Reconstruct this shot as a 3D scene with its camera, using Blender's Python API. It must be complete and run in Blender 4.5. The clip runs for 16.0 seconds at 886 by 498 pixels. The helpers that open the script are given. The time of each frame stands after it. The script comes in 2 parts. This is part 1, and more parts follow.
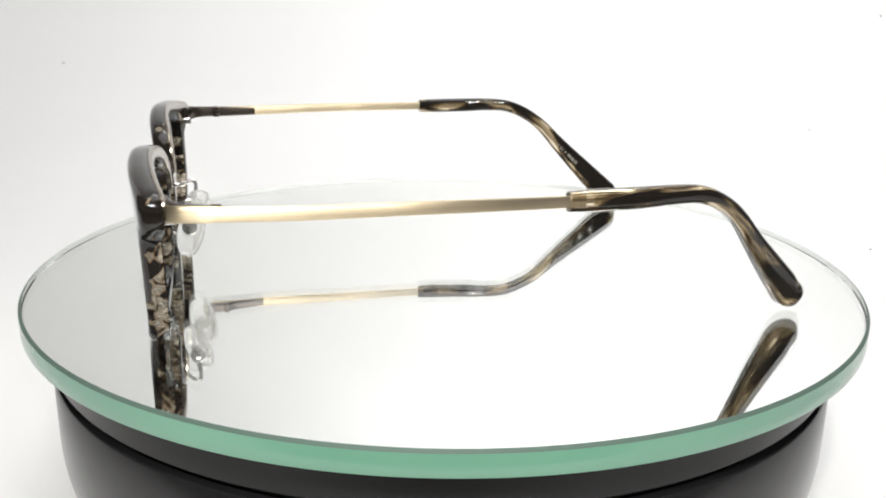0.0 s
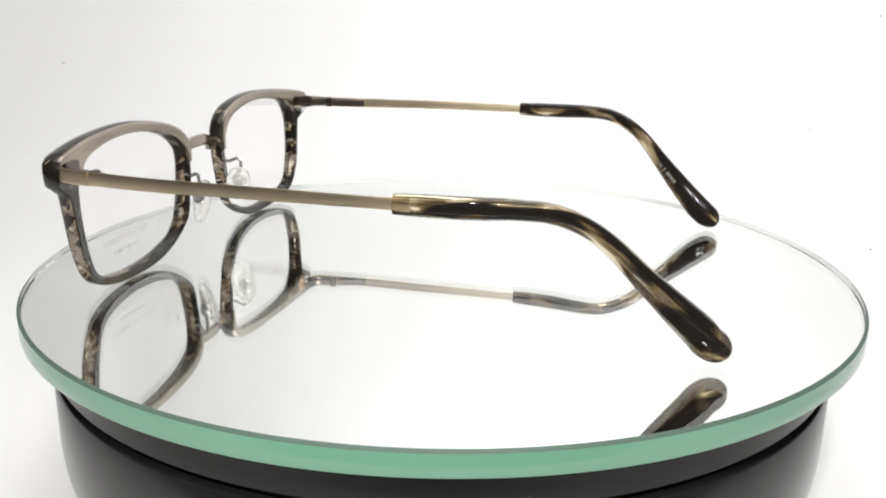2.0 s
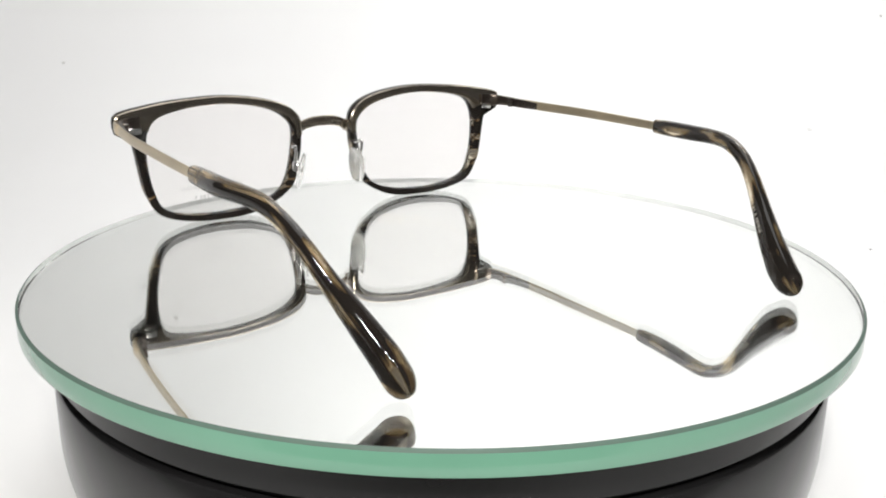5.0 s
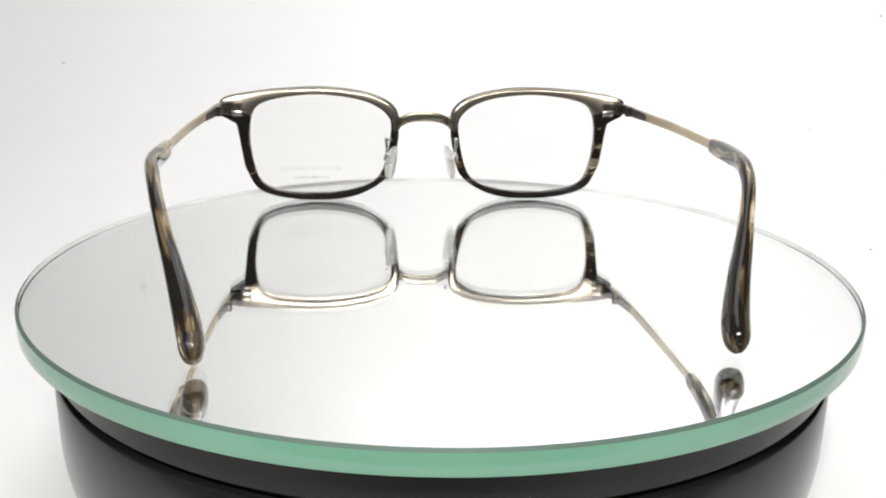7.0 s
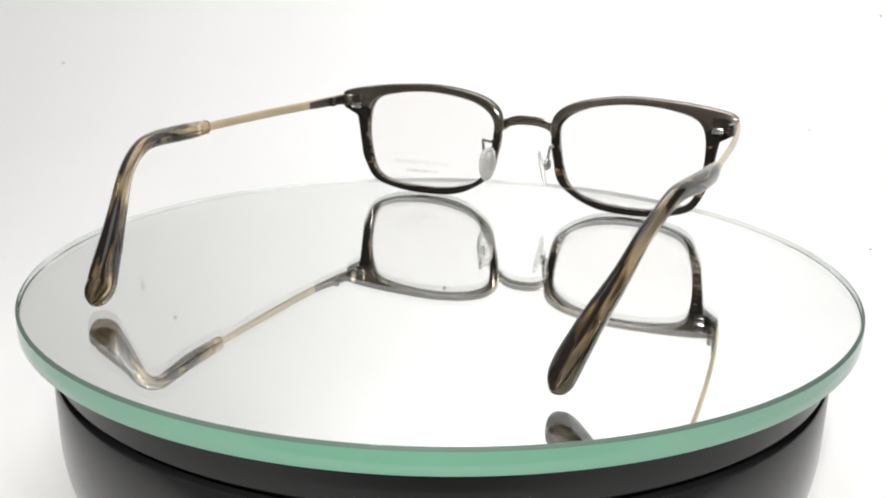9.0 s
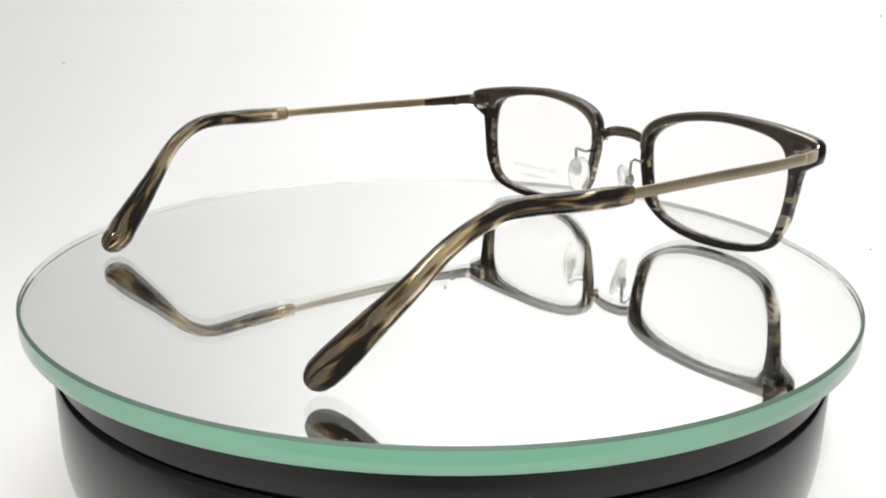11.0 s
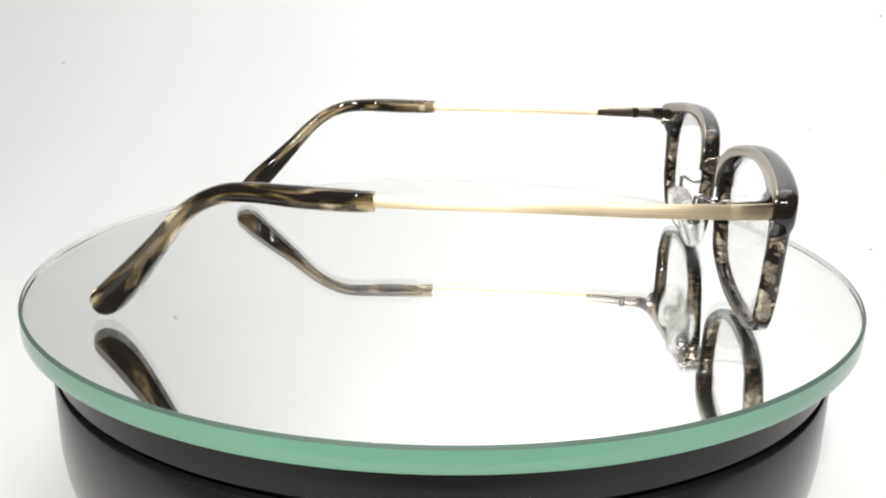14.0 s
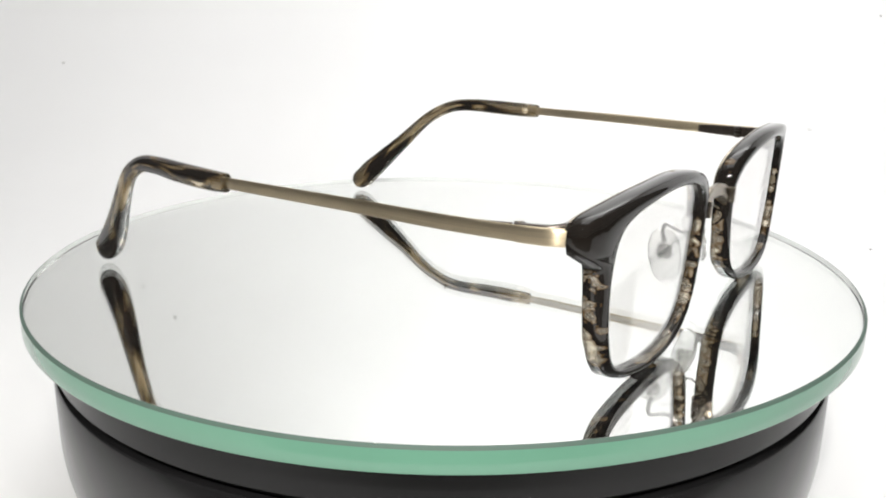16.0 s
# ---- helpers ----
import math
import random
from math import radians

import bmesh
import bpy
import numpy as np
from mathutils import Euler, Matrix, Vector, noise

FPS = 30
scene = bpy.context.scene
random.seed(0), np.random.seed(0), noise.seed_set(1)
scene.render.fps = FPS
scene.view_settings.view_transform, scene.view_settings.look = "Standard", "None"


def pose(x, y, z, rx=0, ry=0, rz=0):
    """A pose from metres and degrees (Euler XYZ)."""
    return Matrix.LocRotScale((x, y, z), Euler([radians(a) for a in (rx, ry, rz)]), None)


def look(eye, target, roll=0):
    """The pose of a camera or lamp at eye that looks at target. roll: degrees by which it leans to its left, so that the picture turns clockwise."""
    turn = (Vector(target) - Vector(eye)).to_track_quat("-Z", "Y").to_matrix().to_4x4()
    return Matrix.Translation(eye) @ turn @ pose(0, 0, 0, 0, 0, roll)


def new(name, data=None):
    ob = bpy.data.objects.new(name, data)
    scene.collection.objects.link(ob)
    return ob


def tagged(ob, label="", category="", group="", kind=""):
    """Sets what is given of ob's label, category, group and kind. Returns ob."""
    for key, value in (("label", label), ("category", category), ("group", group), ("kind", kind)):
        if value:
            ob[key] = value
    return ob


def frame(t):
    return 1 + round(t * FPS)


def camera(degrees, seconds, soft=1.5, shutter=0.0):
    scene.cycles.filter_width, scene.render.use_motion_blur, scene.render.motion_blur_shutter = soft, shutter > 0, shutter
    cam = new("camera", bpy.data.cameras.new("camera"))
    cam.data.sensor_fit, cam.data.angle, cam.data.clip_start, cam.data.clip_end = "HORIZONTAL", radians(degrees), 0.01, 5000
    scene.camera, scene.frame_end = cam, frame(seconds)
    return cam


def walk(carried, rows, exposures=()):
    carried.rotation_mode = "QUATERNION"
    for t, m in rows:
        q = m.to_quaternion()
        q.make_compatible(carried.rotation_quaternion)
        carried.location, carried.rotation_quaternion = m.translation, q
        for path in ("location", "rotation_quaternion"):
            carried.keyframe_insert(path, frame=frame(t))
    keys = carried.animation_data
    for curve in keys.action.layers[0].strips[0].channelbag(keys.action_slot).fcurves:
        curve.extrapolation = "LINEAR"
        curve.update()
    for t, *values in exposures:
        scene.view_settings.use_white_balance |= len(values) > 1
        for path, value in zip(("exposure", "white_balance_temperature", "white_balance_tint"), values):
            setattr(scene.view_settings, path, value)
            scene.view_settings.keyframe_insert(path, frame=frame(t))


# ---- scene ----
cam = camera(51.772, 16.0, soft=2.0)
EYE = Vector((0.0, -0.2480, 0.0755))
YAW, PITCH, ROLL = 0.046, -16.372, 0.817


def camera_pose():
    ax, ay = radians(YAW), radians(PITCH)
    way = Vector((math.sin(ax) * math.cos(ay), math.cos(ax) * math.cos(ay), math.sin(ay)))
    return look(EYE, EYE + way, ROLL)


walk(cam, [(0.0, camera_pose()), (16.0, camera_pose())])

# ---- light ----
world = bpy.data.worlds.new("studio")
scene.world = world
world.use_nodes = True
world.node_tree.nodes["Background"].inputs[0].default_value = (1.0, 1.0, 1.0, 1)
world.node_tree.nodes["Background"].inputs[1].default_value = 0.12
scene.view_settings.exposure = -0.06


def area(name, eye, target, size_x, size_y, watts, color=(1, 1, 1)):
    data = bpy.data.lights.new(name, "AREA")
    data.shape, data.size, data.size_y, data.energy, data.color = "RECTANGLE", size_x, size_y, watts, color
    ob = new(name, data)
    ob.matrix_world = look(eye, target)
    return ob


# soft panel out of view, added under the booth top to lift the ambient
area("top_diffuser", (0.115, 0.22, 0.60), (0.08, 0.24, 0), 0.85, 0.4, 2.17)
# added fill light, out of view, to brighten the paper behind
area("backdrop_fill", (0.175, 0.30, 0.52), (0.185, 0.60, 0.10), 0.5, 0.12, 1.05)
for lamp_x, watts in ((-0.095, 0.42), (-0.032, 1.35), (0.038, 0.42), (0.105, 0.42)):
    area("led_lamp", (lamp_x, -0.36, 0.27), (lamp_x * 0.3, 0.0, 0.03), 0.016, 0.016, watts, (1.0, 0.975, 0.93))


# ---- materials ----
def material(name):
    m = bpy.data.materials.new(name)
    m.use_nodes = True
    return m, m.node_tree.nodes, m.node_tree.links, m.node_tree.nodes["Principled BSDF"]


def ramp(nodes, stops):
    r = nodes.new("ShaderNodeValToRGB")
    while len(r.color_ramp.elements) < len(stops):
        r.color_ramp.elements.new(0.5)
    for e, (at, c) in zip(r.color_ramp.elements, stops):
        e.position, e.color = at, (*c, 1)
    return r


def coords(nodes, links, kind, scale):
    tc, mp = nodes.new("ShaderNodeTexCoord"), nodes.new("ShaderNodeMapping")
    mp.inputs["Scale"].default_value = scale
    links.new(tc.outputs[kind], mp.inputs[0])
    return mp.outputs[0]


def noise_tex(nodes, links, vec, scale, detail=3.0, rough=0.5, distort=0.0):
    n = nodes.new("ShaderNodeTexNoise")
    n.inputs["Scale"].default_value, n.inputs["Detail"].default_value = scale, detail
    n.inputs["Roughness"].default_value, n.inputs["Distortion"].default_value = rough, distort
    links.new(vec, n.inputs["Vector"])
    return n.outputs[0]


def bump(nodes, links, shader, height, strength, dist):
    b = nodes.new("ShaderNodeBump")
    b.inputs["Strength"].default_value, b.inputs["Distance"].default_value = strength, dist
    links.new(height, b.inputs["Height"])
    links.new(b.outputs[0], shader.inputs["Normal"])


def acetate(name, kind, scale, distort, stops, clear, layer=False, along=()):
    """Streaked cellulose acetate: dark layers with clear honey streaks between."""
    m, nodes, links, bsdf = material(name)
    vec = coords(nodes, links, kind, scale)
    if along:
        sp, co, si, cb = (nodes.new("ShaderNode" + k) for k in ("SeparateXYZ", "Math", "Math", "CombineXYZ"))
        links.new(vec, sp.inputs[0])
        co.operation, si.operation = "COSINE", "SINE"
        links.new(sp.outputs[1], co.inputs[0])
        links.new(sp.outputs[1], si.inputs[0])
        links.new(sp.outputs[0], cb.inputs[0])
        links.new(co.outputs[0], cb.inputs[1])
        links.new(si.outputs[0], cb.inputs[2])
        vec = cb.outputs[0]
    big = noise_tex(nodes, links, vec, 1.0 if not along else 0.8, 1.2 if along else 1.8, 0.55, distort)
    if along:
        one = big.node
        one.noise_dimensions = "4D"
        info, times = nodes.new("ShaderNodeObjectInfo"), nodes.new("ShaderNodeMath")
        times.operation = "MULTIPLY"
        times.inputs[1].default_value = 30.0
        links.new(info.outputs["Random"], times.inputs[0])
        links.new(times.outputs[0], one.inputs["W"])
        # fine lengthwise threads within the streaks
        thin, mul, mid, sum_ = nodes.new("ShaderNodeVectorMath"), nodes.new("ShaderNodeMath"), nodes.new("ShaderNodeMath"), nodes.new("ShaderNodeMath")
        thin.operation, mul.operation, mid.operation, sum_.operation = "MULTIPLY", "MULTIPLY", "SUBTRACT", "ADD"
        thin.inputs[1].default_value = (0.3, 5.5, 5.5)
        links.new(vec, thin.inputs[0])
        threads = noise_tex(nodes, links, thin.outputs[0], 1.0, 2.0)
        mid.inputs[1].default_value, mul.inputs[1].default_value = 0.5, 0.2
        links.new(threads, mid.inputs[0])
        links.new(mid.outputs[0], mul.inputs[0])
        links.new(mul.outputs[0], sum_.inputs[0])
        links.new(big, sum_.inputs[1])
        big = sum_.outputs[0]
    if along:
        sep, prof, mr, add = nodes.new("ShaderNodeSeparateXYZ"), ramp(nodes, along), nodes.new("ShaderNodeMath"), nodes.new("ShaderNodeMath")
        links.new(coords(nodes, links, "UV", (11.0, 1, 1)), sep.inputs[0])
        links.new(sep.outputs[0], prof.inputs[0])
        mr.operation, add.operation = "SUBTRACT", "ADD"
        mr.inputs[1].default_value = 0.5
        links.new(prof.outputs[0], mr.inputs[0])
        links.new(mr.outputs[0], add.inputs[0])
        links.new(big, add.inputs[1])
        big = add.outputs[0]
    if layer:
        # the sheet is laminated: the upper and the lowest part are solid dark
        sep, mr, sub = nodes.new("ShaderNodeSeparateXYZ"), nodes.new("ShaderNodeMapRange"), nodes.new("ShaderNodeMath")
        links.new(coords(nodes, links, "Object", (1, 1, 1)), sep.inputs[0])
        links.new(sep.outputs[2], mr.inputs[0])
        for key, value in (("From Min", 0.021), ("From Max", 0.028), ("To Min", 0.0), ("To Max", 0.22)):
            mr.inputs[key].default_value = value
        sub.operation = "SUBTRACT"
        low, both = nodes.new("ShaderNodeMapRange"), nodes.new("ShaderNodeMath")
        links.new(sep.outputs[2], low.inputs[0])
        for key, value in (("From Min", 0.0045), ("From Max", 0.0085), ("To Min", 0.10), ("To Max", 0.0)):
            low.inputs[key].default_value = value
        links.new(mr.outputs[0], both.inputs[0])
        links.new(low.outputs[0], both.inputs[1])
        links.new(big, sub.inputs[0])
        links.new(both.outputs[0], sub.inputs[1])
        # dark sheets in front and behind; the core that shows at the cut edges is clear, with dark veins through it
        def calc(kind, *terms):
            node = nodes.new("ShaderNodeMath")
            node.operation = kind
            for socket, term in zip(node.inputs, terms):
                if isinstance(term, (int, float)):
                    socket.default_value = term
                else:
                    links.new(term, socket)
            return node.outputs[0]
        edge = ramp(nodes, [(v, (d,) * 3) for v, d in ((0.0, 0.9), (0.07, 0.25), (0.10, 0.0), (0.24, 0.0), (0.30, 1.0), (0.40, 1.0), (0.47, 0.25), (0.56, 0.0), (0.80, 0.0), (0.90, 0.9), (1.0, 0.9))])
        sep2 = nodes.new("ShaderNodeSeparateXYZ")
        links.new(coords(nodes, links, "UV", (1, 1, 1)), sep2.inputs[0])
        links.new(sep2.outputs[1], edge.inputs[0])
        vein = noise_tex(nodes, links, coords(nodes, links, "Object", (60, 90, 150)), 1.0, 1.5, 0.5, 1.4)
        vein = calc("MINIMUM", calc("MULTIPLY", calc("ABSOLUTE", calc("SUBTRACT", vein, 0.5)), 3.2), 0.17)
        mask = edge.outputs[0]
        face = calc("MULTIPLY", calc("SUBTRACT", 1.0, mask), -0.075)
        big = calc("ADD", sub.outputs[0], calc("ADD", face, calc("MULTIPLY", mask, calc("SUBTRACT", vein, 0.055))))
    col = ramp(nodes, stops)
    links.new(big, col.inputs[0])
    links.new(col.outputs[0], bsdf.inputs["Base Color"])
    through_light = ramp(nodes, clear)
    links.new(big, through_light.inputs[0])
    links.new(through_light.outputs[0], bsdf.inputs["Transmission Weight"])
    bsdf.inputs["Roughness"].default_value = 0.025
    bsdf.inputs["IOR"].default_value = 1.49
    fine = noise_tex(nodes, links, coords(nodes, links, "Object", (1, 1, 1)), 900.0, 2.0)
    bump(nodes, links, bsdf, fine, 0.04, 0.0002)
    return m


RIM_TAN = (0.80, 0.73, 0.60)
DARK, BROWN, TAN = (0.010, 0.008, 0.0065), (0.09, 0.055, 0.025), (0.88, 0.78, 0.60)
ACETATE = acetate("acetate", "Object", (42, 120, 200), 1.7,
                  ((0.0, DARK), (0.50, DARK), (0.54, BROWN), (0.60, (0.50, 0.43, 0.33)), (0.66, RIM_TAN), (1.0, RIM_TAN)),
                  ((0.0, (0, 0, 0)), (0.535, (0, 0, 0)), (0.60, (0.75, 0.75, 0.75)), (1.0, (0.8, 0.8, 0.8))), True)
SLEEVE = acetate("sleeve_acetate", "UV", (78, 6.2832, 1), 0.8,
                 ((0.0, DARK), (0.475, DARK), (0.515, (0.07, 0.047, 0.024)), (0.55, (0.36, 0.265, 0.14)), (0.605, TAN), (1.0, TAN)),
                 ((0.0, (0, 0, 0)), (0.485, (0, 0, 0)), (0.57, (0.92, 0.92, 0.92)), (1.0, (0.95, 0.95, 0.95))), False,
                 [(u, (0.5 + d,) * 3) for u, d in ((0.0, 0.12), (0.05, 0.10), (0.12, 0.01), (0.20, -0.055), (0.30, -0.05), (0.39, 0.055), (0.52, 0.055), (0.62, -0.06), (0.77, -0.07), (0.88, 0.005), (0.96, 0.055))])


def metal(name, color, rough, grain=0.25, scale=(60, 900, 900), brushed=0.0):
    m, nodes, links, bsdf = material(name)
    bsdf.inputs["Metallic"].default_value = 1.0
    n = noise_tex(nodes, links, coords(nodes, links, "UV", scale), 1.0, 3.0)
    big = noise_tex(nodes, links, coords(nodes, links, "Object", (60, 60, 60)), 1.0, 2.0)
    mix = nodes.new("ShaderNodeMix")
    mix.data_type = "RGBA"
    mix.inputs["A"].default_value = (*[c * 0.72 for c in color], 1)
    mix.inputs["B"].default_value = (*color, 1)
    # lengthwise brush lines over a slow change of tone
    lines = noise_tex(nodes, links, coords(nodes, links, "UV", (scale[0] * 0.5, scale[1] * 1.6, 1)), 1.0, 3.0)
    tone = nodes.new("ShaderNodeMath")
    tone.operation, tone.use_clamp = "MULTIPLY_ADD", True
    tone.inputs[1].default_value, tone.inputs[2].default_value = 4.0, -1.5
    mean = nodes.new("ShaderNodeMath")
    mean.operation = "ADD"
    links.new(lines, mean.inputs[0])
    links.new(big, mean.inputs[1])
    half_of = nodes.new("ShaderNodeMath")
    half_of.operation = "MULTIPLY"
    half_of.inputs[1].default_value = 0.5
    links.new(mean.outputs[0], half_of.inputs[0])
    links.new(half_of.outputs[0], tone.inputs[0])
    links.new(tone.outputs[0], mix.inputs["Factor"])
    links.new(mix.outputs["Result"], bsdf.inputs["Base Color"])
    mr = nodes.new("ShaderNodeMapRange")
    mr.inputs["To Min"].default_value, mr.inputs["To Max"].default_value = rough * 0.8, rough * 1.25
    links.new(n, mr.inputs[0])
    links.new(mr.outputs[0], bsdf.inputs["Roughness"])
    bump(nodes, links, bsdf, n, grain, 0.00003)
    if brushed:
        # brushed lengthwise: the gloss spreads across the bar
        tan = nodes.new("ShaderNodeTangent")
        tan.direction_type, tan.uv_map = "UV_MAP", "map"
        links.new(tan.outputs[0], bsdf.inputs["Tangent"])
        bsdf.inputs["Anisotropic"].default_value, bsdf.inputs["Anisotropic Rotation"].default_value = brushed, 0.25
    return m


GOLD = metal("brushed_gold", (0.70, 0.59, 0.41), 0.40, 0.5, (40, 22, 1), 0.93)
BROW_METAL = metal("brow_metal", (0.365, 0.32, 0.262), 0.20, 0.12, (60, 14, 1))
GUNMETAL = metal("gunmetal", (0.13, 0.11, 0.095), 0.28)
STEEL = metal("steel", (0.78, 0.77, 0.75), 0.2, 0.05)


def clear(name, ior, rough=0.0, tint=(1, 1, 1)):
    m, nodes, links, bsdf = material(name)
    bsdf.inputs["Base Color"].default_value = (*tint, 1)
    bsdf.inputs["Transmission Weight"].default_value = 1.0
    bsdf.inputs["Roughness"].default_value, bsdf.inputs["IOR"].default_value = rough, ior
    return m


LENS = clear("demo_lens", 1.47, 0.0, (0.985, 0.972, 0.965))
SILICONE = clear("pad_silicone", 1.42, 0.1, (0.97, 0.97, 0.96))
SILICONE.node_tree.nodes["Principled BSDF"].inputs["Transmission Weight"].default_value = 0.8
PLATE_GLASS = clear("plate_glass", 1.5, 0.0, (0.985, 1.0, 0.99))


def plain(name, color, rough, metallic=0.0, coat=0.0, var=0.12, scale=40.0, spec=0.5):
    m, nodes, links, bsdf = material(name)
    n = noise_tex(nodes, links, coords(nodes, links, "Object", (1, 1, 1)), scale, 4.0)
    lo, hi = [c * (1 - var) for c in color], [min(1, c * (1 + var)) for c in color]
    col = ramp(nodes, ((0.3, lo), (0.7, hi)))
    links.new(n, col.inputs[0])
    links.new(col.outputs[0], bsdf.inputs["Base Color"])
    bsdf.inputs["Roughness"].default_value, bsdf.inputs["Metallic"].default_value = rough, metallic
    bsdf.inputs["Coat Weight"].default_value = coat
    bsdf.inputs["Specular IOR Level"].default_value = spec
    return m


MIRROR = plain("mirror_silver", (0.975, 0.978, 0.966), 0.0, 1.0, var=0.01)
EDGE = plain("green_glass_edge", (0.13, 0.305, 0.212), 0.25, coat=0.4, var=0.05, scale=25.0)
CHAMFER = plain("ground_glass_bevel", (0.075, 0.12, 0.097), 0.6, coat=0.0, var=0.06, scale=60.0, spec=0.3)
ARRIS = plain("grey_arris", (0.20, 0.215, 0.21), 0.6, var=0.05, scale=80.0)
# pale colour stands in for backdrop light seen through the glass edge
BACKLIT_EDGE = plain("backlit_edge", (0.47, 0.49, 0.485), 0.7, var=0.04, scale=80.0)
PLASTIC = plain("black_plastic", (0.007, 0.007, 0.0074), 0.22, var=0.1, scale=120.0, spec=0.26)
BASE_PLASTIC = plain("satin_black_plastic", (0.011, 0.0108, 0.0112), 0.2, var=0.12, scale=120.0, spec=0.45)
RUBBER = plain("groove_black", (0.004, 0.004, 0.004), 0.6)
PAPER = plain("white_paper", (0.86, 0.86, 0.86), 0.75, var=0.012, scale=9.0)
PALE_SPECK = plain("pale_mark", (0.70, 0.70, 0.69), 0.75)
SPECK = plain("grey_mark", (0.5, 0.5, 0.49), 0.75)
DARK_SPECK = plain("dark_mark", (0.16, 0.15, 0.15), 0.75)
TABLE = plain("table_grey", (0.12, 0.115, 0.11), 0.5)
PRINT = plain("grey_print", (0.22, 0.22, 0.22), 0.6)
PRINT.node_tree.nodes["Principled BSDF"].inputs["Alpha"].default_value = 0.3
SLEEVE_PRINT = plain("sleeve_print", (0.20, 0.19, 0.17), 0.9, spec=0.05)
PALE_PRINT = plain("pale_print", (0.35, 0.34, 0.33), 0.5)
PALE_PRINT.node_tree.nodes["Principled BSDF"].inputs["Alpha"].default_value = 0.16


# ---- mesh helpers ----
MM = 0.001


def part(name, bm, mat, parent, label="", smooth=True, crease=38):
    mesh = bpy.data.meshes.new(name)
    bmesh.ops.recalc_face_normals(bm, faces=bm.faces)
    bm.to_mesh(mesh)
    bm.free()
    mesh.materials.append(mat)
    if smooth:
        mesh.shade_smooth()
        mesh.set_sharp_from_angle(angle=radians(crease))
    ob = new(name, mesh)
    ob.parent = parent
    return tagged(ob, label) if label else ob


def empty(name, label, category):
    return tagged(new(name), label, category)


def revolve(profile, n=192, closed=False):
    """A body of revolution about z from (radius, height) pairs in millimetres."""
    bm = bmesh.new()
    rings = []
    for r, z in profile:
        if r < 1e-6:
            rings.append([bm.verts.new((0, 0, z * MM))])
        else:
            rings.append([bm.verts.new((r * MM * math.cos(2 * math.pi * i / n), r * MM * math.sin(2 * math.pi * i / n), z * MM)) for i in range(n)])
    pairs = list(zip(rings, rings[1:])) + ([(rings[-1], rings[0])] if closed else [])
    for a, b in pairs:
        for i in range(n):
            j = (i + 1) % n
            q = [a[i % len(a)], a[j % len(a)], b[j % len(b)], b[i % len(b)]]
            q = [v for k, v in enumerate(q) if v not in q[:k]]
            if len(q) > 2:
                bm.faces.new(q)
    return bm


def spline(points, n, closed=False):
    """Catmull-Rom through the control points, n samples a span."""
    pts = [Vector(p) for p in points]
    out = []
    spans = len(pts) if closed else len(pts) - 1
    for i in range(spans):
        if closed:
            a, b, c, d = (pts[(i + k) % len(pts)] for k in (-1, 0, 1, 2))
        else:
            b, c = pts[i], pts[i + 1]
            a = pts[i - 1] if i else b * 2 - c
            d = pts[i + 2] if i + 2 < len(pts) else c * 2 - b
        for k in range(n):
            t = k / n
            out.append(0.5 * (2 * b + (c - a) * t + (2 * a - 5 * b + 4 * c - d) * t * t + (3 * b - a - 3 * c + d) * t ** 3))
    if not closed:
        out.append(pts[-1].copy())
    return out


def sweep(rows, up=(1, 0, 0), n=16, square=2.6, steps=8, cap=True):
    """A tube through rows (x, y, z, across, thick) in millimetres, smoothed: across lies square to the hint 'up', thick along it.
    The section is a superellipse; the map runs along the tube in metres and round it from 0 to 1."""
    pts = spline(rows_to_5(rows), steps) if steps > 1 else [np.array(r) for r in rows]
    bm = bmesh.new()
    uv = bm.loops.layers.uv.new("map")
    rings, along = [], []
    dist = 0.0
    for i, p in enumerate(pts):
        here = Vector(p[:3])
        a, b = Vector(pts[max(i - 1, 0)][:3]), Vector(pts[min(i + 1, len(pts) - 1)][:3])
        way = (b - a).normalized()
        if i:
            dist += (here - Vector(pts[i - 1][:3])).length * MM
        side = Vector(up)
        side = (side - way * side.dot(way)).normalized()
        other = way.cross(side)
        ring = []
        for k in range(n):
            w = 2 * math.pi * k / n
            c, s = math.cos(w), math.sin(w)
            c, s = math.copysign(abs(c) ** (2 / square), c), math.copysign(abs(s) ** (2 / square), s)
            ring.append(bm.verts.new((here + side * (c * p[4] / 2) + other * (s * p[3] / 2)) * MM))
        rings.append(ring)
        along.append(dist)
    for i in range(len(rings) - 1):
        for k in range(n):
            j = (k + 1) % n
            f = bm.faces.new((rings[i][k], rings[i][j], rings[i + 1][j], rings[i + 1][k]))
            for loop, (u, v) in zip(f.loops, ((along[i], k / n), (along[i], (k + 1) / n), (along[i + 1], (k + 1) / n), (along[i + 1], k / n))):
                loop[uv].uv = (u, v)
    if cap:
        bm.faces.new(rings[0])
        bm.faces.new(rings[-1])
    return bm



def rows_to_5(rows):
    return [np.array(r, float) for r in rows]


def box(x0, x1, y0, y1, z0, z1, bevel=0.15):
    bm = bmesh.new()
    bmesh.ops.create_cube(bm, size=1.0)
    for v in bm.verts:
        v.co = Vector(((x0 + x1) / 2 + v.co.x * (x1 - x0), (y0 + y1) / 2 + v.co.y * (y1 - y0), (z0 + z1) / 2 + v.co.z * (z1 - z0))) * MM
    if bevel:
        bmesh.ops.bevel(bm, geom=list(bm.edges), offset=bevel * MM, segments=2, affect="EDGES", profile=0.5)
    return bm


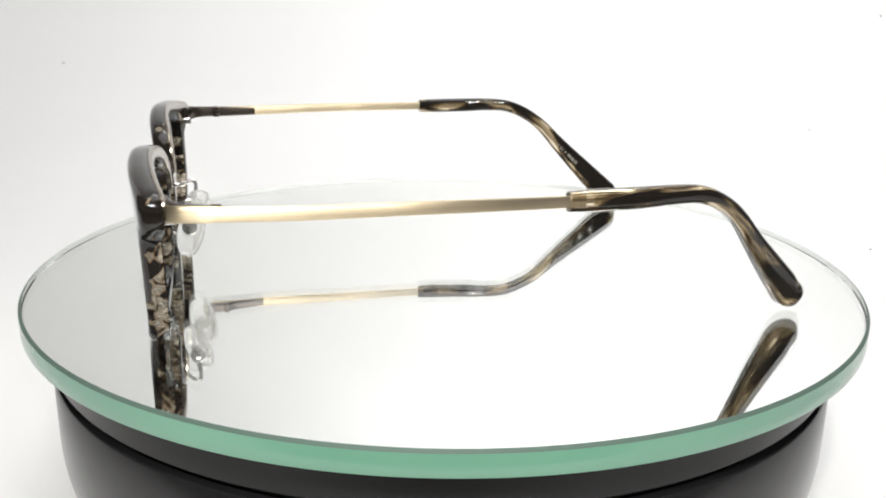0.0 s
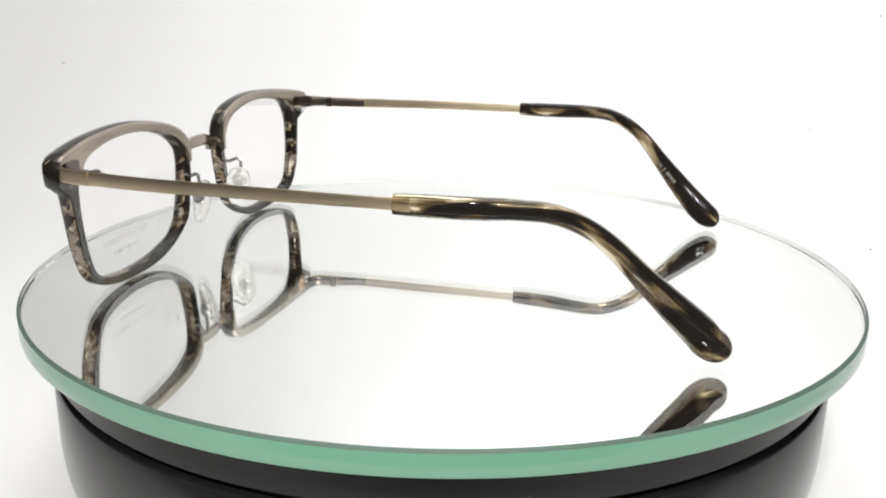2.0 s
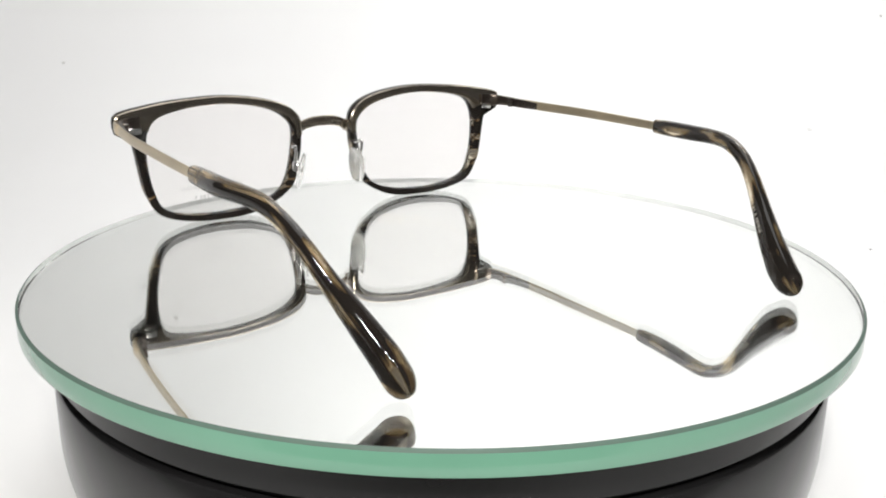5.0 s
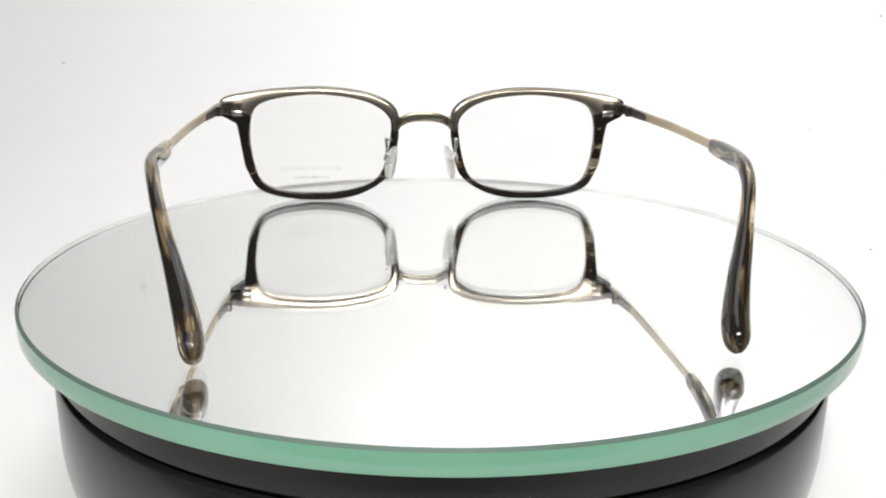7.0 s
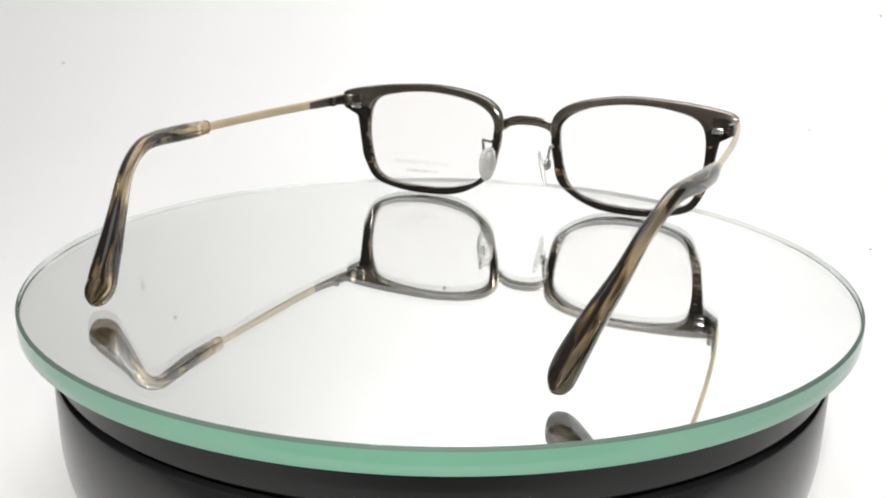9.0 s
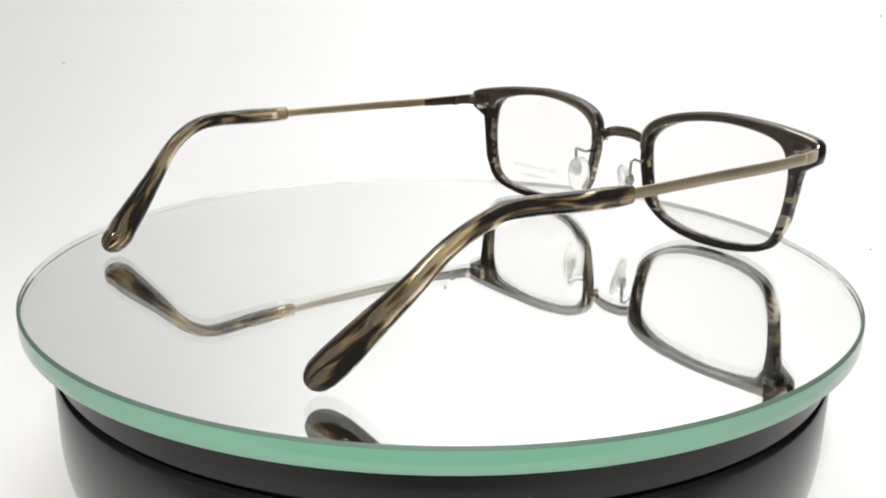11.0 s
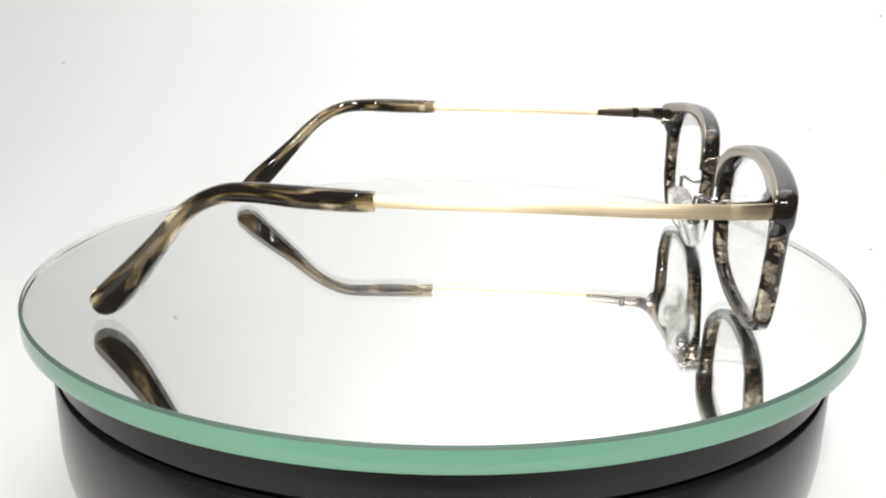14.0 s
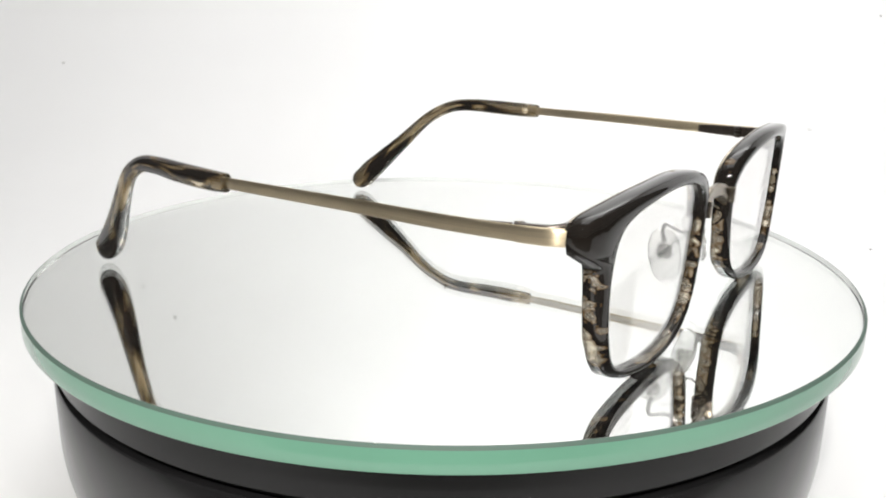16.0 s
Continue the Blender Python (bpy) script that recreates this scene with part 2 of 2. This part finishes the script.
def ball(center, radii, seg=16):
    bm = bmesh.new()
    bmesh.ops.create_uvsphere(bm, u_segments=seg, v_segments=seg // 2 + 2, radius=1.0)
    for v in bm.verts:
        v.co = Vector([c + a * r for c, a, r in zip(center, v.co, radii)]) * MM
    return bm


# ---- the white booth ----
def booth():
    # floor and back in one sweep, with a wide curve between
    prof = [(-0.205, -0.075)]
    prof += [(-0.205 + 0.455 * k / 12, -0.075) for k in range(1, 13)]
    for k in range(1, 17):
        w = math.pi / 2 * k / 16
        prof.append((0.25 + 0.35 * math.sin(w), -0.075 + 0.35 * (1 - math.cos(w))))
    prof += [(0.60, 0.45), (0.60, 0.72)]
    bm = bmesh.new()
    grid = []
    for x in (-0.62, -0.3, 0.0, 0.3, 0.62):
        grid.append([bm.verts.new((x, y, z)) for y, z in prof])
    for a, b in zip(grid, grid[1:]):
        for i in range(len(prof) - 1):
            bm.faces.new((a[i], b[i], b[i + 1], a[i + 1]))
    ob = part("backdrop", bm, PAPER, None)
    tagged(ob, "seamless white paper backdrop curving up from the table", "backdrop", kind="structure")
    # small marks on the paper, at the place of each its size
    for at, size, mat in (((-0.263, 0.5975, 0.2455), 2.1, SPECK), ((0.0034, 0.5922, 0.2085), 1.7, DARK_SPECK), ((-0.290, 0.593, 0.212), 2.4, PALE_SPECK),
                          ((0.1786, 0.5755, 0.1487), 2.6, PALE_SPECK), ((0.2706, 0.4262, -0.0265), 1.9, PALE_SPECK), ((0.2538, 0.2719, -0.0738), 0.9, DARK_SPECK),
                          ((-0.2983, 0.4771, 0.0099), 1.5, PALE_SPECK), ((0.3541, 0.5194, 0.0530), 1.2, SPECK)):
        bm = ball((0, 0, 0), (size, 0.12, size), 10)
        bmesh.ops.rotate(bm, verts=bm.verts, cent=(0, 0, 0), matrix=Matrix.Rotation(-math.asin(min(1.0, max(0.0, (at[2] + 0.075) * -1 + 0.35) / 0.35)), 3, "X"))
        bmesh.ops.translate(bm, verts=bm.verts, vec=at)
        part("speck", bm, mat, ob, "small grey mark on the paper")
    for name, x in (("wall_west", -0.62), ("wall_east", 0.62)):
        bm = box(x * 1000 - 6, x * 1000 + 6, 230, 606, -75, 720, 0)
        tagged(part(name, bm, PAPER, None, smooth=False), "plain white side wall of the photo booth", "wall", kind="structure")
    bm = box(-626, 626, 60, 606, 720, 732, 0)
    tagged(part("ceiling", bm, PAPER, None, smooth=False), "plain white top of the photo booth", "ceiling", kind="structure")


booth()
bm = box(-1500, 1500, -1500, 1500, -105, -79, 0)
tagged(part("floor", bm, TABLE, None, smooth=False), "dark grey table under the white paper", "floor", kind="structure")


# ---- turntable and mirror plate ----
GLASS_T = 5.3
SILVER_Z = -3.7
PLATE_R = 110.35


def turntable():
    t = empty("turntable", "glossy black plastic turntable under the mirror plate", "turntable")
    t.location = (0.0003, 0, -0.075)
    up = 75.0

    def z(v):
        return v + up
    base = [(0, 0), (84, 0), (88, 1.2), (91, 4)]
    base += [(104.2 - 15.0 * (k / 16) ** 2.0, z(-34 - 38 * k / 16)) for k in range(16, -1, -1)]
    base += [(104.2, z(-18.2)), (103.9, z(-17.75)), (100, z(-17.7)), (0, z(-17.7))]
    part("base", revolve(base), BASE_PLASTIC, t)
    part("seam", revolve([(0, z(-17.6)), (101.6, z(-17.6)), (101.6, z(-15.95)), (0, z(-15.95))]), RUBBER, t)
    platter = part("platter", revolve([(0, z(-15.85)), (103.5, z(-15.85)), (103.9, z(-15.5)), (103.9, z(-6.2)), (103.3, z(-5.5)), (0, z(-5.5))]), PLASTIC, t)
    return t, platter


def mirror_plate():
    t = empty("mirror_plate", "round back-silvered mirror plate of thick glass with a green edge", "mirror")
    c = 0.62
    r = PLATE_R
    part("glass", revolve([(0, 0), (r - c - 0.15, 0), (r - 0.3, -c)], 288), PLATE_GLASS, t).visible_shadow = False
    part("silvering", revolve([(0, SILVER_Z), (r - 0.35, SILVER_Z), (r - 0.35, SILVER_Z - 0.15), (0, SILVER_Z - 0.15)], 288), MIRROR, t, "silver mirror coating", smooth=False)
    # opaque lining, its paleness painted in place of light through the edge
    part("backlit_rim", revolve([(r - 0.29, -c), (r - 0.29, SILVER_Z + 0.15), (r - 0.22, SILVER_Z + 0.15), (r - 0.22, -c)], 288, True), BACKLIT_EDGE, t, "inner side of the glass edge, coloured pale for backdrop light coming through")
    part("bevel_lining", revolve([(r - c - 0.12, 0.002), (r - 0.29, -c + 0.01), (r - 0.22, -c + 0.01), (r - c - 0.07, 0.004)], 288, True), ARRIS, t, "grey ground line inside the bevel")
    part("foot_line", revolve([(r - 0.29, SILVER_Z + 0.14), (r - 0.29, SILVER_Z + 0.01), (r - 0.22, SILVER_Z + 0.01), (r - 0.22, SILVER_Z + 0.14)], 288, True), ARRIS, t, "grey line where the silver meets the edge")
    part("bevel", revolve([(r - c, 0.01), (r - c * 0.45, -c * 0.4), (r, -c), (r - 0.12, -c), (r - c * 0.45 - 0.06, -c * 0.45), (r - c - 0.05, 0.006)], 288, True), CHAMFER, t, "ground bevelled rim")
    part("edge", revolve([(r, -c), (r + 0.03, -GLASS_T * 0.5), (r, -GLASS_T + 0.25), (r - 0.12, -GLASS_T), (r - 0.18, -GLASS_T), (r - 0.18, -c)], 288, True), EDGE, t, "green polished glass edge")
    return t


# ---- eyeglasses ----
INNER = ((11.9, 25), (14.2, 31.3), (22.5, 35.4), (36.3, 37.2), (50.2, 36.1), (58.4, 33.0), (60.8, 25), (59.6, 13), (55.4, 5.4), (42.4, 2.6), (26.3, 3.6), (15.9, 9.1))
OUTER = ((9.2, 24), (9.9, 32.2), (17.4, 37.2), (33, 39.8), (50, 39.4), (62.5, 38.0), (69.0, 36.6), (70.3, 34.6), (70.3, 31.6), (69.5, 30.1), (67.0, 29.4), (65.2, 27.8), (64.4, 24), (63.4, 17), (62, 11), (56.8, 3.6), (42.5, 0.25), (25.5, 1.3), (13.4, 8.2), (10.3, 17))
CENTRE = Vector((36.5, 20.0))
N_RIM = 144


def polar(points):
    """Radius about the lens centre as a function of the angle."""
    pts = [Vector(p) - CENTRE for p in spline(points, 24, True)]
    ang = np.array([math.atan2(p.y, p.x) for p in pts])
    rad = np.array([p.length for p in pts])
    order = np.argsort(ang)
    ang, rad = ang[order], rad[order]
    return lambda w: float(np.interp((w + math.pi) % (2 * math.pi) - math.pi, ang, rad, period=2 * math.pi))


R_IN, R_OUT = polar(INNER), polar(OUTER)


def lean(z):
    """The front leans: its upper edge stands further forward."""
    return 0.040 * (z - 1.0)


def front_y(x, z):
    """Depth of the front's face: each side bows forward about its own middle."""
    x = abs(x)
    return 77.1 - 0.0030 * (x - 33.0) ** 2 + lean(z)


def back_y(x, z):
    return front_y(x, z) - 4.2


def rim_section(w, mirror, pairs):
    """Points of one section: pairs of (part of the way from the inner to the outer edge, offset in mm, depth from back 0 to front 1, offset)."""
    ri, ro = R_IN(w), R_OUT(w)
    out = []
    for f, df, g, dg in pairs:
        r = ri + (ro - ri) * f + df
        x, z = CENTRE.x + r * math.cos(w), CENTRE.y + r * math.sin(w)
        yb, yf = back_y(x, z), front_y(x, z)
        out.append(Vector((x * mirror, yb + (yf - yb) * g + dg, z)) * MM)
    return out


def ring_mesh(pairs, mirror, w0=0.0, w1=2 * math.pi, n=N_RIM, shape=None):
    bm = bmesh.new()
    uv = bm.loops.layers.uv.new("map")
    whole = w1 - w0 > 6.28
    rings = []
    for i in range(n if whole else n + 1):
        w = w0 + (w1 - w0) * i / n
        use = shape(i / n) if shape else pairs
        rings.append([bm.verts.new(p) for p in rim_section(w, mirror, use)])
    k = len(rings[0])
    for i in range(n):
        a, b = rings[i], rings[(i + 1) % len(rings)]
        for j in range(k):
            h = (j + 1) % k
            f = bm.faces.new((a[j], a[h], b[h], b[j]))
            for loop, (u, v) in zip(f.loops, ((i, j), (i, j + 1), (i + 1, j + 1), (i + 1, j))):
                loop[uv].uv = (u * 0.0011, v / k)
    if not whole:
        bm.faces.new(rings[0])
        bm.faces.new(rings[-1])
    return bm


RIM_PAIRS = ((0, 0.0, 0, 0.35), (0, 0.3, 0, 0), (1, -0.35, 0, 0), (1, 0, 0, 0.4), (1, 0, 1, -1.5), (1, -0.4, 1, -0.5), (1, -1.35, 1, 0), (0, 0.9, 1, 0), (0, 0.3, 1, -0.25), (0, 0, 1, -0.8))


def brow_shape(u):
    """The metal brow bar: full width over the lens, tapering towards the nose."""
    wide = 1.0 - 0.45 * max(0.0, (u - 0.72) / 0.28)
    lo = 0.5 - 0.5 * wide
    return ((lo, 0.3, 0, -0.95), (1, -1.1, 0, -0.95), (1, -0.55, 0, -0.75), (1, -0.12, 0, -0.35), (1, -0.12, 0, 0.02), (lo, 0.12, 0, 0.02), (lo, 0.12, 0, -0.75))


def lens_mesh(mirror):
    bm = bmesh.new()
    rings = []
    for depth in (0.35, 0.62):
        layers = []
        for s in (0.0, 0.25, 0.5, 0.75, 1.0):
            ring = []
            for i in range(72):
                w = 2 * math.pi * i / 72
                r = (R_IN(w) + 0.4) * s
                x, z = CENTRE.x + r * math.cos(w), CENTRE.y + r * math.sin(w)
                ring.append(Vector((x * mirror, back_y(x, z) + 4.2 * depth, z)) * MM)
            layers.append([bm.verts.new(ring[0])] if s == 0 else [bm.verts.new(p) for p in ring])
        rings.append(layers)
    for layers in rings:
        for i in range(72):
            j = (i + 1) % 72
            bm.faces.new((layers[0][0], layers[1][i], layers[1][j]))
            for a, b in zip(layers[1:], layers[2:]):
                bm.faces.new((a[i], b[i], b[j], a[j]))
    for i in range(72):
        j = (i + 1) % 72
        bm.faces.new((rings[0][-1][i], rings[1][-1][i], rings[1][-1][j], rings[0][-1][j]))
    return bm


def sleeve_print():
    """Pale strokes along the inner face of one sleeve."""
    bm = bmesh.new()
    a, b = Vector((61.8 - 1.96, -57.5, 19.3)), Vector((58.9 - 2.46, -63.8, 12.9))
    way, out = (b - a).normalized(), Vector((0, 0.71, -0.71))
    d = -2.0
    while d < 7.0:
        wide = random.choice((0.35, 0.5, 0.7))
        q = [bm.verts.new((a + way * u + out * v) * MM) for u, v in ((d, -0.5), (d + wide, -0.5), (d + wide, 0.5), (d, 0.5))]
        bm.faces.new(q)
        d += wide + random.choice((0.25, 0.4, 0.9))
    return bm


def print_bar(x0, x1, z, tall):
    """A row of thin printed strokes on the back of the lens."""
    bm = bmesh.new()
    x = x0
    while x < x1:
        wide = random.choice((0.45, 0.6, 0.8))
        q = [bm.verts.new(Vector((px, back_y(px, pz) + 4.2 * 0.35 - 0.03, pz)) * MM) for px, pz in ((x, z), (x + wide, z), (x + wide, z + tall), (x, z + tall))]
        bm.faces.new(q)
        x += wide + random.choice((0.35, 0.5, 1.1))
    return bm


PAD = {-1: (-11.8, 67.6, 14.4), 1: (8.2, 66.7, 14.8)}
PAD_BOX = {-1: (-13.1, 67.8, 16.2), 1: (9.7, 67.0, 16.4)}
PAD_TURN = {-1: (10, 12, -28), 1: (10, -12, 15)}


def pad_mesh(m):
    """A thin clear pad, broad above and narrower below, its face hollowed a little."""
    bm = bmesh.new()
    bmesh.ops.create_uvsphere(bm, u_segments=32, v_segments=22, radius=1.0)
    turn = Euler([radians(a) for a in PAD_TURN[m]]).to_matrix()
    for v in bm.verts:
        x, y, z = v.co
        flat = (y * y + z * z) ** 0.5
        if flat > 1e-6:
            y, z = (math.copysign(abs(a / flat) ** 0.74, a) * flat for a in (y, z))
        wide = 3.7 * (1.0 - 0.05 * max(0, z)) * (1 - 0.16 * max(0, -z))
        q = Vector((math.copysign(abs(x) ** 0.7, x) * 1.0 + 0.4 * m * y * y, y * wide, z * 6.3))
        v.co = (turn @ q + Vector(PAD[m])) * MM
    return bm


def pad_arm_rows(m):
    """The wire springs back from the rim, bends over in a crook and drops to the box on the pad."""
    bx, by, bz = PAD_BOX[m]
    hx = bx + (0.9 if m > 0 else -0.7)
    start = 10.7 * m
    mid = (start + hx) / 2
    return [(start, 74.8, 21.6, 1.5, 1.5), (start + (mid - start) * 0.5, 73.3, 22.3, 1.2, 1.2), (mid, 70.9, 21.8, 1.05, 1.05), (hx, 69.2, 22.4, 1.05, 1.05),
            (hx, 67.6, 22.9, 1.05, 1.05), (hx, by - 0.3, 22.2, 1.05, 1.05), (hx - 0.2 * m, by - 0.4, 20.6, 1.05, 1.05), (bx + 0.3 * m, by, 18.6, 1.2, 1.2), (bx, by, bz + 0.6, 1.5, 1.5)]


def eyeglasses():
    g = empty("eyeglasses", "eyeglasses with streaked dark acetate rims and brushed gold metal temples", "eyeglasses")
    for m in (-1, 1):
        rim = part("rim", ring_mesh(RIM_PAIRS, m), ACETATE, g, "dark streaked acetate rim", crease=48)
        part("brow_bar", ring_mesh(None, m, radians(24), radians(168), 96, brow_shape), BROW_METAL, rim, "brushed bronze brow bar")
        lens = part("lens", lens_mesh(m), LENS, g, "clear demo lens")
        # rivets and hinge
        for z in (32.0, 35.0):
            part("rivet", ball((64.6 * m, back_y(64.6, z) - 1.05, z), (0.6, 0.4, 0.6), 12), STEEL, rim, "small steel rivet")
        hinge = part("hinge", sweep([(62.8 * m, 70.0, 33.4, 4.6, 1.2), (66.6 * m, 69.2, 33.4, 4.4, 1.5), (69.0 * m, 67.0, 33.4, 3.6, 1.6), (69.8 * m, 63.0, 33.4, 3.2, 1.5), (70.1 * m, 60.4, 33.4, 3.1, 1.3)], (1, 0.4 * m, 0), 16, 4.0), GUNMETAL, g, "dark metal hinge")
        part("leaf", sweep([(70.3 * m, 59.6, 33.3, 3.1, 1.4), (70.7 * m, 57, 33.2, 3.0, 1.2), (71.2 * m, 52, 33.1, 2.7, 0.9), (71.5 * m, 48, 33.0, 2.2, 0.6)], (1, 0, 0), 14, 4.0, 6), GUNMETAL, hinge)
        part("screw", revolve_at((69.3 * m, 60.6, 34.75), 0.7, 0.4), STEEL, hinge, "steel hinge screw")
        for z in (31.75, 32.85, 33.95):
            part("knuckle", revolve_at((69.3 * m, 60.6, z), 1.05, 0.9), GUNMETAL, hinge)
        part("bracket", box(min(62.6 * m, 66.2 * m), max(62.6 * m, 66.2 * m), 68.5, 70.9, 30.4, 32.4, 0.4), STEEL, hinge)
        # temple: flat brushed bar, then the acetate sleeve
        rows = [(72.0 * m, 45, 32.3, 3.0, 1.35),
                (72.4 * m, 25, 32.3, 2.85, 1.35), (72.3 * m, 5, 32.2, 2.65, 1.3), (72.0 * m, -12, 32.2, 2.5, 1.3)]
        lift = 1.4 if m > 0 else 1.1
        flare = 1.0 if m > 0 else 0.7

        def out_at(x, y):
            return x + m * flare * min(1.0, max(0.0, (61.6 - y) / 79)) * (1.0 if y > -46 else max(0.0, 1 - (-46 - y) / 26))
        drop = 0.8 if m > 0 else 0.3

        def down_at(y):
            return drop * min(1.0, max(0.0, (y - 12) / 50)) ** 1.3
        rows = [(out_at(x, y), y, z + lift - down_at(y), a, b) for x, y, z, a, b in rows]
        end = [(68.4 * m, 71.0, 32.7 + lift - drop, 3.3, 1.2), (70.1 * m, 68.2, 32.7 + lift - drop, 3.3, 1.35), (70.9 * m, 64.2, 32.65 + lift - drop, 3.25, 1.35), (71.15 * m, 61.2, 32.6 + lift - drop, 3.2, 1.32)]
        part("endpiece", sweep(end, (1, 0, 0), 20, 3.4, 6), GOLD, g, "brushed gold metal endpiece")
        rows = [(71.1 * m, 61.6, 32.6 + lift - drop, 3.12, 1.22)] + rows
        temple = part("temple", sweep(rows, (1, 0, 0), 32, 2.05, 10), GOLD, g, "brushed antique gold metal temple")
        # the two sleeves are bent inwards a little differently
        bend = (69.2, 67.7, 66.1, 64.2, 61.8, 58.9, 56.9, 56.2, 55.9, 55.7, 55.6, 55.6, 55.6, 55.6) if m > 0 else (70.4, 68.8, 67.1, 65.4, 62.9, 60.2, 58.1, 57.4, 57.1, 56.9, 56.8, 56.8, 56.8, 56.8)
        tail = ((-33, 32.4, 4.2, 3.3), (-40, 31.7, 4.0, 3.2), (-46.3, 29.0, 3.9, 3.1), (-51.5, 25.0, 4.1, 3.3), (-57.5, 18.8, 5.0, 3.8), (-63.8, 12.6, 6.4, 4.8), (-69.2, 7.4, 7.4, 5.5),
                ) + tuple((-71.4 - 4.6 * u, 5.2 - 3.1 * u, 7.4 * (1 - u ** 2.4) ** 0.5, 5.5 * (1 - u ** 2.4) ** 0.5) for u in (0.0, 0.4, 0.68, 0.86, 0.95, 0.985, 0.998))
        far = 70.7 if m > 0 else 71.5
        rows = [(72.0 * m, -8.5, 32.2, 4.2, 3.0), (71.7 * m, -14, 32.2, 4.6, 3.5), (far * m, -24, 32.3, 4.6, 3.6)] + [(x * m, *r) for x, r in zip(bend, tail)]
        rows = [(out_at(x, y), y - (0.35 * m + 0.1 if y < -70 else 0), z + lift * min(1, z / 25) + (0.3 * max(0.0, 1 - ((y + 42) / 22) ** 2) if m > 0 else 0.0), a, b) for x, y, z, a, b in rows]
        part("sleeve", sweep(rows, (1, 0, 0), 24, 2.5, 8), SLEEVE, temple, "streaked acetate temple sleeve with a paddle end")
        core = [(r[0], r[1], r[2], 1.5, 0.9) for r in rows[1:9]]
        part("core_wire", sweep(core, (1, 0, 0), 10, 2.5, 6), GOLD, temple, "gold wire core inside the sleeve")
        if m > 0:
            part("sleeve_mark", sleeve_print(), SLEEVE_PRINT, temple, "small pale printed mark too small to read")
        if m < 0:
            for z, x0, x1, tall, mat in ((10.6, -50.5, -29.5, 1.4, PALE_PRINT), (7.6, -46.0, -33.0, 1.0, PRINT)):
                part("printed_mark", print_bar(x0, x1, z, tall), mat, lens, "faint printed lettering too small to read")
        # nose pad on its wire arm
        arm = part("pad_arm", sweep(pad_arm_rows(m), (1, 0, 0.2), 12, 2.0, 8), STEEL, g, "bent steel pad arm")
        part("pad_box", ball((PAD_BOX[m][0] + 0.3 * m, *PAD_BOX[m][1:]), (1.2, 2.0, 2.2), 18), STEEL, arm)
        part("pad_screw", ball((PAD_BOX[m][0] + 1.25 * m, PAD_BOX[m][1] - 0.5, PAD_BOX[m][2] - 0.1), (0.5, 0.6, 0.6), 12), STEEL, arm)
        part("nose_pad", pad_mesh(m), SILICONE, g, "clear silicone nose pad")
    # bridge: an arched flat bar with a clamp at each rim
    half = [(9.9, 75.6, 26.6, 2.6, 1.2), (8.4, 75.5, 27.5, 2.9, 1.4), (6.6, 75.2, 28.6, 3.2, 1.5), (3.6, 75.0, 29.4, 3.4, 1.5)]
    rows = [(-x, y, z, a, b) for x, y, z, a, b in half] + [(0, 74.9, 29.55, 3.4, 1.5)] + half[::-1]
    bridge = part("bridge", sweep(rows, (0, 1, 0), 20, 3.6, 6), BROW_METAL, g, "arched bronze metal bridge")
    for m in (-1, 1):
        part("bridge_clamp", box(min(8.5 * m, 9.8 * m), max(8.5 * m, 9.8 * m), 73.5, 77.3, 25.4, 29.4, 0.25), BROW_METAL, bridge, "bronze clamp plate")
        part("bridge_hook", sweep([(9.6 * m, 74.0, 28.4, 2.2, 1.3), (9.5 * m, 73.0, 27.6, 2.0, 1.5), (9.9 * m, 72.6, 26.0, 1.6, 1.3), (10.4 * m, 72.8, 24.6, 1.0, 0.9)], (1, 0, 0), 12, 3.0, 5), GUNMETAL, bridge)
    return g


def revolve_at(base, r, h):
    bm = revolve([(0, 0), (r, 0), (r, h), (0, h)], 16)
    for v in bm.verts:
        v.co += Vector(base) * MM
    return bm


table, platter = turntable()
plate = mirror_plate()
glasses = eyeglasses()


# ---- what moves ----
def turn_at(t):
    """The turntable's angle in degrees."""
    return 103.59 - 13.9637 * t - 0.01086 * t * t


def motions():
    times = [0.5 * k for k in range(33)]
    walk(glasses, [(t, pose(0, 0, -0.00022, 0, 0, turn_at(t))) for t in times])
    off = radians(299 - 103.59)
    walk(plate, [(t, pose(0.00035, 0, 0, 0, 0, turn_at(t)) @ pose(0.0006 * math.cos(off), 0.0006 * math.sin(off), 0)) for t in times])
    walk(platter, [(t, pose(0, 0, 0, 0, 0, turn_at(t))) for t in times])


motions()
